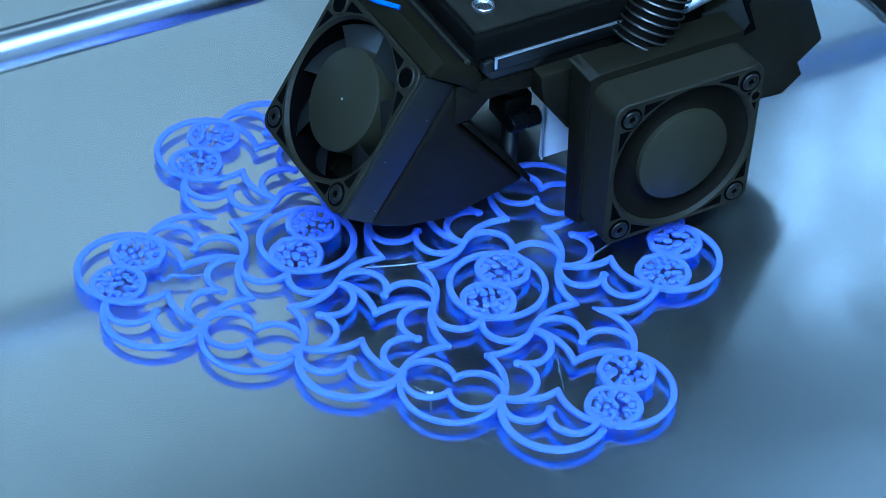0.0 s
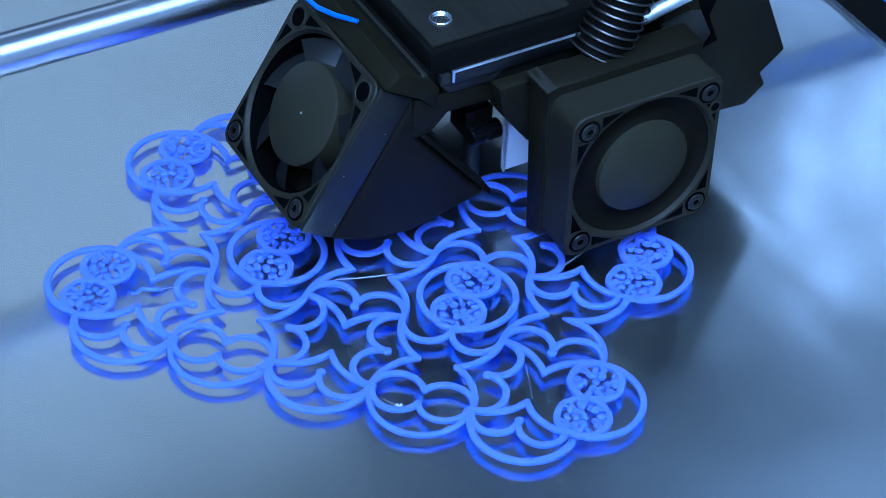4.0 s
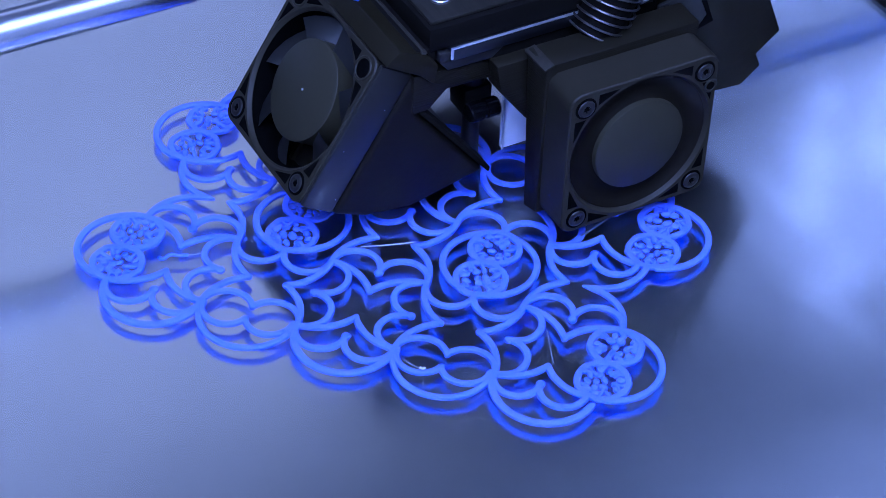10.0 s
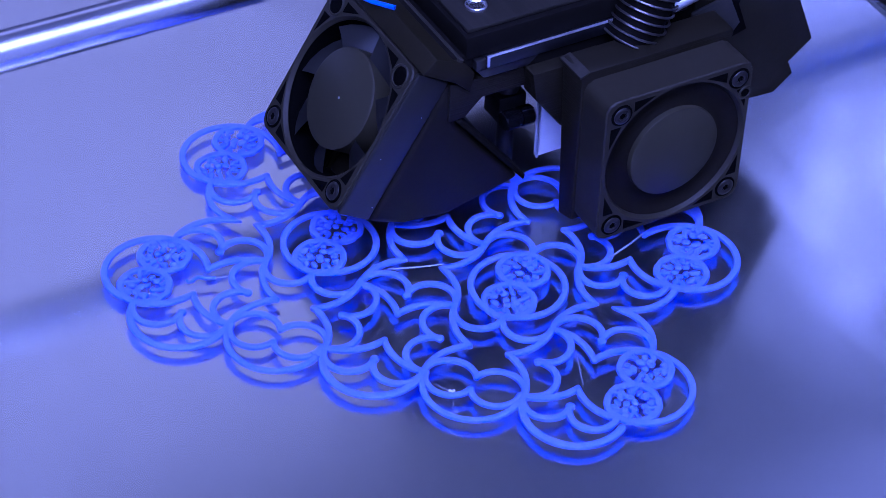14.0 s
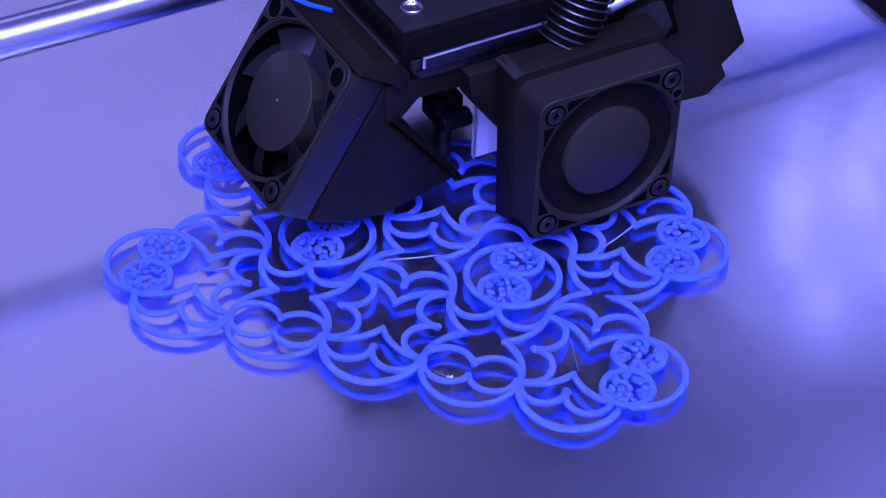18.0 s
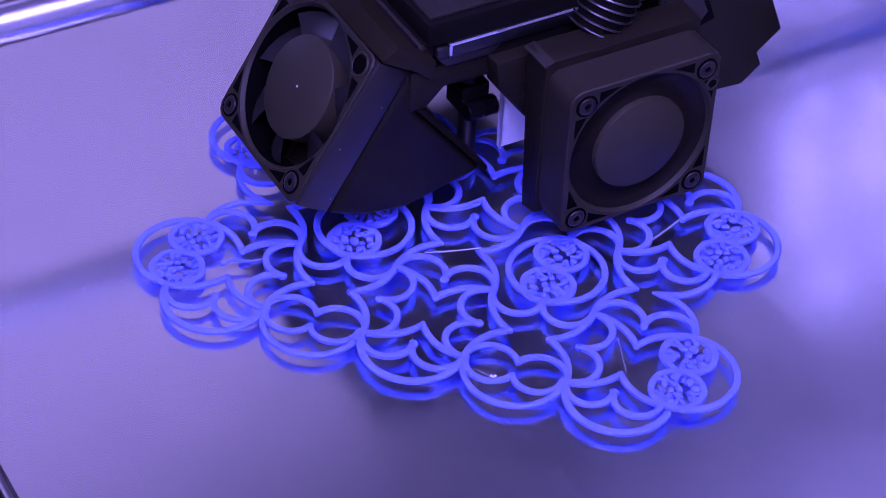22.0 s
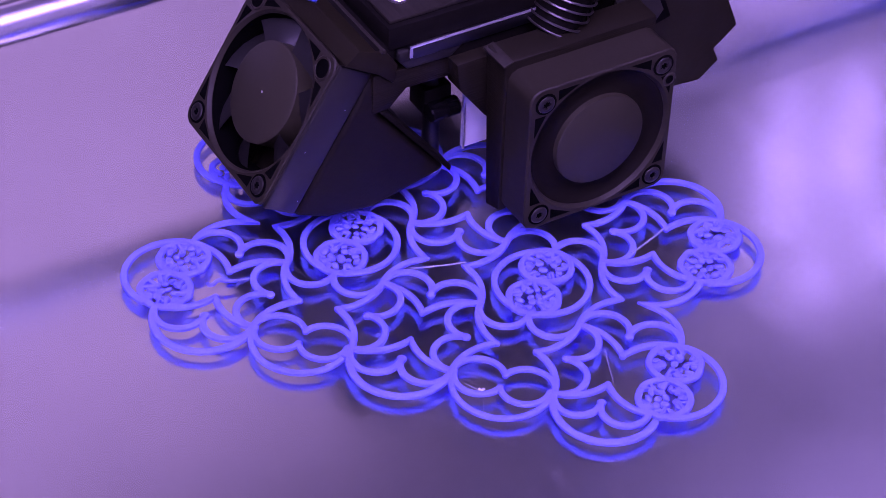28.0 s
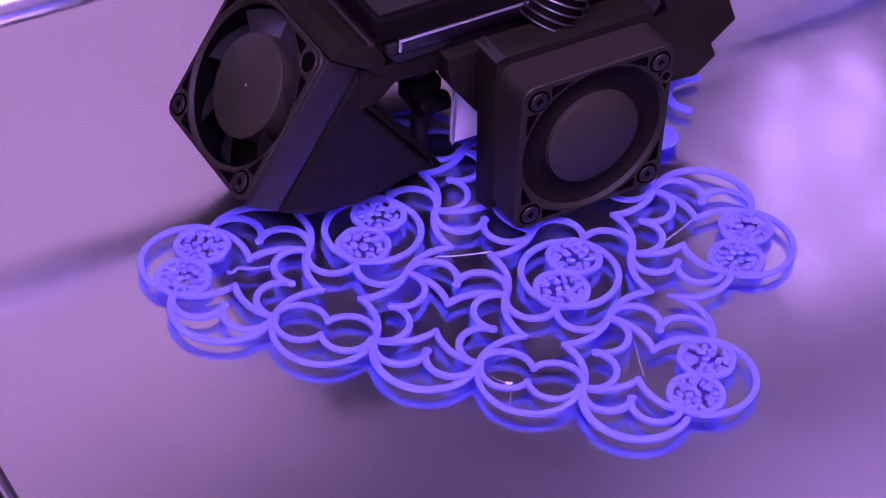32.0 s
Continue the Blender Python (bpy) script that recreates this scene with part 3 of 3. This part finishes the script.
# ---- the print head (millimetres in its own space) ----
head = thing("print_head", "black printer head with two cooling fans above the print", "print head")


def mm(points):
    return [(x * MM, y * MM, z * MM) for x, y, z in points]


def slab_y(outline, y0, y1, bevel=0.4):
    """A solid from an outline in x and z, reaching from y0 to y1."""
    return prism(mm([(x, y0, z) for x, z in outline]), (0, (y1 - y0) * MM, 0), bevel * MM)


def mbox(x0, x1, y0, y1, z0, z1, bevel=0.4):
    return box(x0 * MM, x1 * MM, y0 * MM, y1 * MM, z0 * MM, z1 * MM, bevel * MM)


def fan_frame(thick, bore):
    """A square fan frame, its front at z 0, with a round bore."""
    n, w, rc = 96, 20.0, 3.0
    bm = bmesh.new()
    outer, inner = [], []
    for k in range(n):
        a = 2 * math.pi * k / n
        c, s = math.cos(a), math.sin(a)
        q = w / max(abs(c), abs(s))
        x, y = c * q, s * q
        ox, oy = max(abs(x) - (w - rc), 0), max(abs(y) - (w - rc), 0)
        if ox > 0 and oy > 0:
            lx = math.hypot(ox, oy)
            x = math.copysign(w - rc + rc * ox / lx, x)
            y = math.copysign(w - rc + rc * oy / lx, y)
        outer.append((x, y))
        inner.append((bore * c, bore * s))
    loops = []
    for line, z, grow in ((inner, -thick, 0), (inner, -0.9, 0), (inner, 0, 0.7), (outer, 0, -0.35), (outer, -0.35, 0), (outer, -thick, 0)):
        loop = []
        for x, y in line:
            r = math.hypot(x, y)
            loop.append(bm.verts.new(((x + grow * x / r) * MM, (y + grow * y / r) * MM, z * MM)))
        loops.append(loop)
    loops.append(loops[0])
    for a, b in zip(loops, loops[1:]):
        for k in range(n):
            bm.faces.new((a[k], a[(k + 1) % n], b[(k + 1) % n], b[k]))
    bmesh.ops.recalc_face_normals(bm, faces=bm.faces)
    return bm


def screw(parent, m):
    # the shade of the well is painted as a flat disc
    well = part("screw_well_shade", lathe([(0, 0.02 * MM), (2.72 * MM, 0.02 * MM), (2.78 * MM, -0.2 * MM)], m, 28), M_RECESS_SHADE, parent, "near-black disc painted as the shaded well of a screw")
    ring = lathe([(0.95 * MM, 0.03 * MM), (1.0 * MM, 0.36 * MM), (1.2 * MM, 0.44 * MM), (1.75 * MM, 0.42 * MM), (2.1 * MM, 0.25 * MM), (2.2 * MM, 0.03 * MM)], m, 28)
    for k in range(6):  # the lobes of the socket
        add_box(ring, 0.72 * MM, 1.1 * MM, -0.16 * MM, 0.16 * MM, 0.04 * MM, 0.3 * MM, m=m @ Matrix.Rotation(radians(60 * k), 4, "Z"))
    part("screw", ring, M_SCREW, well, "dark grey socket screw")


def hole(parent, m, r=2.3):
    # nothing is cut: a near-black disc carries the darkness of the hole
    rim = part("screw_hole_shade", lathe([(0, 0.03 * MM), (r * MM, 0.03 * MM), (r * MM, -0.2 * MM)], m, 28), M_RECESS_SHADE, parent, "near-black disc painted as an empty screw hole")
    part("rim", lathe([((r - 0.05) * MM, 0.02 * MM), ((r + 0.1) * MM, 0.2 * MM), ((r + 0.45) * MM, 0.2 * MM), ((r + 0.7) * MM, -0.02 * MM)], m, 28), M_FAN, rim)


def corner_slots(parent, m):
    for a in range(4):
        for s in (-1, 1):
            turn = Matrix.Rotation(radians(90 * a), 4, "Z")
            # thin raised triangles, their near-black colour stands for shade in a recess
            tri = [(12.6, s * 18.6, 0), (7.0, s * 18.6, 0), (12.6, s * 15.8, 0)]
            if s < 0:
                tri = tri[::-1]
            bm = prism(mm([(x, y, 0.02) for x, y, _ in tri]), (0, 0, 0.05 * MM))
            bmesh.ops.transform(bm, matrix=m @ turn, verts=bm.verts)
            part("corner_slot_shade", bm, M_RECESS_SHADE, parent, "near-black triangle painted as a shaded recess")


# front fan: faces the viewer's side, upright
FRONT = pose(0.0546, -0.0218, 0.0285, 90, 0, 0)
bm = fan_frame(10, 18.4)
bmesh.ops.transform(bm, matrix=FRONT, verts=bm.verts)
front = part("front_fan", bm, M_FAN, head, "square black fan with a plain round hub")
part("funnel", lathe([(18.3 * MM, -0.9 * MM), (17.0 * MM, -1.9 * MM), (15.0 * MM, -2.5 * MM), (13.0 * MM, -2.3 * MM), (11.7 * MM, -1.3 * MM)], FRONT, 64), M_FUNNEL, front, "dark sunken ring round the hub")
part("hub", lathe([(0, 0), (11.6 * MM, 0), (11.9 * MM, -0.2 * MM), (12.0 * MM, -0.6 * MM), (12.0 * MM, -5 * MM)], FRONT, 64), M_HUB, front, "dark grey round hub label")
for sx in (-16, 16):
    for sz in (-16, 16):
        screw(front, FRONT @ pose(sx * MM, sz * MM, 0.0003))
hole(front, FRONT @ pose(0.0182, 0.0112, 0.0001), 1.15)
corner_slots(front, FRONT)

# side fan: leans outwards
SIDE = Matrix.Translation((-0.0112, 0.0230, 0.0365)) @ Matrix(((0, 0.5255, -0.8508), (-1, 0, 0), (0, 0.8508, 0.5255))).to_4x4()
bm = fan_frame(10, 18.6)
bmesh.ops.transform(bm, matrix=SIDE, verts=bm.verts)
side = part("side_fan", bm, M_FAN, head, "open square black fan, tilted outwards")
part("hub", lathe([(0, -1.1 * MM), (11.6 * MM, -1.1 * MM), (12.2 * MM, -1.5 * MM), (12.2 * MM, -9 * MM)], SIDE, 64), M_HUB, side, "dark grey round hub label")
# added lining, its near-black colour is the shade inside the bore
part("bore_shade", lathe([(18.5 * MM, -1.0 * MM), (18.5 * MM, -9.9 * MM)], SIDE, 64), M_RECESS_SHADE, side, "near-black lining added as shade inside the fan")
part("hub_pip", lathe([(0, -0.95 * MM), (0.28 * MM, -0.97 * MM), (0.33 * MM, -1.15 * MM)], SIDE, 12), M_EDGE, side, "small pale dot on the hub")
for k in range(7):
    bm = bmesh.new()
    a0 = 2 * math.pi * (k + 0.2) / 7
    rows = []
    for p in range(6):
        r = 11.8 + 6.2 * p / 5
        row = []
        for q in range(5):
            a = a0 + 0.10 * p / 5 + (q / 4 - 0.5) * 0.72
            row.append(bm.verts.new((r * math.cos(a) * MM, r * math.sin(a) * MM, (-7.5 + 5.5 * q / 4 + 0.8 * math.sin(math.pi * q / 4)) * MM)))
        rows.append(row)
    for ra, rb in zip(rows, rows[1:]):
        for q in range(4):
            bm.faces.new((ra[q], ra[q + 1], rb[q + 1], rb[q]))
    bmesh.ops.solidify(bm, geom=bm.faces[:], thickness=0.6 * MM)
    bmesh.ops.transform(bm, matrix=SIDE, verts=bm.verts)
    part("blade", bm, M_BLADE, side, "smoky curved fan blade")
for a in (268, 28, 148):
    bm = box(12 * MM, 18.5 * MM, -0.6 * MM, 0.6 * MM, -9.8 * MM, -8.6 * MM, 0.2 * MM)
    bmesh.ops.transform(bm, matrix=SIDE @ Matrix.Rotation(radians(a), 4, "Z"), verts=bm.verts)
    part("strut", bm, M_BLACK, side)
bm = box(19.4 * MM, 20.9 * MM, -19.2 * MM, 19.6 * MM, -9.6 * MM, -0.5 * MM, 0.6 * MM)
bmesh.ops.transform(bm, matrix=SIDE, verts=bm.verts)
part("fan_cheek", bm, M_SATIN, side, "satin black cheek along the fan")
for u, w in ((-3.0, -3.2), (9.5, -7.6), (-15.5, -8.4)):
    bm = lathe([(0, 0.08 * MM), (0.08 * MM, 0.06 * MM), (0.12 * MM, 0)], SIDE @ pose(20.9 * MM, u * MM, w * MM, 0, 90, 0), 8)
    part("speck", bm, M_CURL, side, "tiny pale speck on the cheek")
# in the fan's plane: x runs towards the viewer, y up the slope
for sx, sy in ((-16, -16), (16, -16)):
    screw(side, SIDE @ pose(sx * MM, sy * MM, 0.0003))
for sx, sy in ((-16, 16), (16, 16)):
    hole(side, SIDE @ pose(sx * MM, sy * MM, 0.0001))
corner_slots(side, SIDE)

# the duct behind the side fan
part("duct", slab_y(((8.0, 48.6), (9.4, 36.0), (28, 13.4), (8, 8.7), (-4, 10.3), (-13.0, 14.2)), 2.2, 42, 1.7), M_DUCT, head, "black printed air duct that narrows to a tip")
part("duct_lip", slab_y(((9.2, 36.8), (10.6, 37.0), (28.6, 14.6), (28.2, 13.2)), 1.2, 8, 0.3), M_DARK, head)
# the housing behind the front fan
bm = bmesh.new()
fr = [bm.verts.new(p) for p in mm([(33.8, -11.9, 8.2), (75.2, -11.9, 8.2), (75.2, -11.9, 50.8), (33.8, -11.9, 50.8)])]
bk = [bm.verts.new(p) for p in mm([(35.5, -3.5, 3.8), (75.2, -3.5, 6), (75.2, -3.5, 51.2), (33.6, -3.5, 51.2)])]
bm.faces.new(fr)
bm.faces.new(bk[::-1])
for k in range(4):
    j = (k + 1) % 4
    bm.faces.new((fr[k], bk[k], bk[j], fr[j]))
bmesh.ops.recalc_face_normals(bm, faces=bm.faces)
bmesh.ops.bevel(bm, geom=list(bm.edges), offset=0.6 * MM, segments=2, profile=0.5, affect="EDGES")
part("fan_housing", bm, M_PRINTED, head, "black printed box behind the fan")
part("bracket", slab_y(((26.5, 47.2), (27.8, 39.4), (35.3, 29.4), (46, 29.4), (46, 47.2)), -2.8, 3.5, 0.6), M_PRINTED, head, "black bracket beside the fan housing")
part("bridge", slab_y(((7.2, 47.8), (7.2, 37.0), (11.5, 37.2), (16, 41.6), (28, 41.2), (28, 47.2), (13, 47.4)), 1.6, 9, 0.5), M_PRINTED, head, "black bridge between duct and bracket")
part("edge_strip", slab_y(((33.0, 50.0), (35.6, 51.0), (35.6, 51.4), (33.0, 50.6)), -12.5, -3.4, 0.15), M_WORN, head, "worn edge of the housing")
part("rear_cover", slab_y(((78.2, 17.0), (90.6, 17.1), (99.5, 16.4), (104.8, 20.7), (103.0, 24.8), (109.4, 29.9), (98.7, 55.4), (92.5, 73.8), (72.1, 73.8), (72.1, 32.9)), 0, 40, 0.4), M_BLACK, head, "black angular cover panel")
part("cover_panel", slab_y(((71.0, 49.5), (78.6, 51.0), (81.8, 50.4), (85.2, 42.9), (81.8, 38.5), (71.0, 44.0)), -1.2, -0.2, 0.2), M_PANELBLACK, head, "greyish black side panel")
# the cover is not cut: a thin near-black sheet paints the shaded gap
part("cover_gap_shade", slab_y(((79.7, 57.0), (87.1, 54.5), (84.6, 48.0), (87.8, 39.9), (82.3, 38.4), (85.4, 42.9), (82.4, 49.8)), -0.6, -0.1, 0.05), M_RECESS_SHADE, head, "near-black sheet painted as a gap in the cover")
bm = tube(mm([(62.5, -4.0, 56.2), (75.5, -4.0, 59.2)]), 0.0017, 20)
part("bright_pin", bm, M_EDGE, head, "polished metal pin")
# carriage plates and extruder above
part("carriage_plate", mbox(16.0, 70, 0.0, 46, 50.4, 53.8, 0.25), M_FACE, head, "grey metal plate with a bright cut edge")
part("bright_edge", mbox(15.9, 56, -0.12, 0.5, 53.55, 53.95, 0.08), M_EDGE, head, "bright metal strip along the upper edge of the plate")
part("bright_edge", mbox(15.8, 16.5, -0.12, 0.3, 51.0, 53.5, 0.08), M_EDGE, head, "bright metal strip at the end of the plate")
part("plate_bracket", slab_y(((13.4, 50.2), (15.6, 47.6), (27, 47.4), (30.5, 50.2)), 0.6, 30, 0.5), M_DULL, head, "dark metal bracket under the plate")
part("plate_rim", mbox(13.2, 16.0, 0.4, 46, 50.2, 53.0, 0.4), M_DULL, head)
part("extruder_body", mbox(10.6, 66, 0.8, 44, 53.9, 60.0, 0.6), M_DARK, head, "black extruder body")
part("extruder_lid", mbox(11.6, 47, 2.2, 34, 60.1, 61.2, 0.4), M_LID, head, "worn black lid with fine scratches")
part("extruder_motor", mbox(24, 66, 22, 46, 61.3, 84, 0.8), M_BLACK, head, "black motor block")
part("body_screw", lathe([(0, 61.3 * MM), (2.0 * MM, 61.3 * MM), (2.1 * MM, 61.7 * MM), (2.4 * MM, 61.9 * MM), (2.7 * MM, 61.7 * MM), (2.8 * MM, 61.1 * MM)], pose(0.0180, 0.0098, 0), 28), M_CHROME, head, "shiny screw head")
part("side_wall", slab_y(((-0.6, 53.8), (8.4, 48.4), (12.0, 45.0), (13.0, 50.0), (10.3, 53.8), (3.0, 57.0)), 0.4, 43, 0.4), M_BLACK, head, "black sloping side wall of the extruder")
part("side_groove", slab_y(((8.4, 54.6), (9.4, 54.2), (9.8, 54.9), (8.8, 55.3)), 0.2, 43, 0.1), M_WORN, head, "worn seam along the side wall")
# two fillers added in black, where only dark gaps should show
part("seam_filler", mbox(6.5, 12.5, 1.2, 43, 49.5, 55.0, 0.3), M_DARK, head, "black filler added to darken the gap along the seam")
part("under_plate_filler", mbox(27, 72, 1.0, 14, 44.5, 50.3, 0.4), M_DARK, head, "black filler added to darken the gap under the plate")
# rides on the rod, and is widened to keep the gap before it dark
part("bearing_block", mbox(12, 70, 46.2, 80, 30, 56, 1.0), M_BLACK, head, "black block that rides on the rod")
# hot end
hot = part("heater_block", mbox(28.5, 36, 14.5, 22, 20.5, 28, 0.4), M_DULL, head, "dark metal heater block")
part("cartridge", lathe([(0, -4 * MM), (2.2 * MM, -4 * MM), (2.5 * MM, -3.6 * MM), (2.5 * MM, -0.6 * MM), (2.1 * MM, -0.3 * MM), (2.1 * MM, 0.3 * MM), (2.5 * MM, 0.6 * MM), (2.5 * MM, 3.6 * MM), (2.2 * MM, 4 * MM), (0, 4 * MM)], pose(0.0318, 0.0115, 0.0238, 0, 90, 0), 24), M_GLOSS, hot, "shiny round heater cartridge")
part("nozzle", lathe([(0, 2.9 * MM), (0.6 * MM, 2.9 * MM), (2.2 * MM, 5.6 * MM), (2.2 * MM, 19.4 * MM), (0, 19.4 * MM)], pose(0.0325, 0.018, 0), 24), M_DULL, hot, "metal nozzle")
part("heat_break", lathe([(3 * MM, 28.1 * MM), (3 * MM, 50 * MM)], pose(0.0325, 0.018, 0), 20), M_DULL, head)
# reflection painted white on the plate; a pale strip added for its bright edge
part("shield", mbox(36.8, 60, 10, 11.2, 11.2, 40, 0.15), M_SHIELD, head, "shield plate, whitened in place of its reflection")
part("shield_edge_strip", mbox(36.5, 37.1, 9.4, 9.9, 11.2, 40, 0.15), M_EDGE, head, "pale strip added along the bright edge of the shield")
# ribbed sleeve
def bend(q):
    """A point on the hose's middle line, in millimetres."""
    return Vector((56.5 + 9 * q - 4.5 * (1 - q) ** 2, -2.5 + 5 * q * q, 48.5 + 31 * q))


part("hose", tube([tuple(bend(k / 20) * MM) for k in range(21)], 0.0058, 16), M_DARK, head, "black ribbed hose")
coil = []
for k in range(17 * 18 + 1):
    q = k / (17 * 18)
    d = (bend(q + 0.01) - bend(q - 0.01)).normalized()
    u = d.orthogonal().normalized()
    v = d.cross(u)
    a = 2 * math.pi * k / 18
    coil.append(tuple((bend(q) + 6.7 * (math.cos(a) * u + math.sin(a) * v)) * MM))
part("spring", tube(coil, 0.00030, 6), M_WIRE, head, "coiled steel spring wire")
part("cable", tube(mm([(-8.0, 36, 66), (-5.0, 33, 61), (-2.6, 30, 58.4), (0.4, 27, 57.2), (3.6, 22, 57.6)]), 0.0006, 8), M_BLUEWIRE, head, "thin blue cable")


# ---- what moves ----
LEVEL = 0.00115


def motions():
    ride = [(t, by * MM) for t, hx, hz, by in STAGE]
    walk(bed, [(t, pose(0, y, LEVEL)) for t, y in ride])
    walk(prt, [(t, pose(0, y, LEVEL, 0, 0, -46.5)) for t, y in ride])
    walk(offcut, [(t, pose(0, y, LEVEL)) for t, y in ride])
    walk(head, [(t, pose(hx * MM, 0, hz * MM)) for t, hx, hz, by in STAGE])


motions()
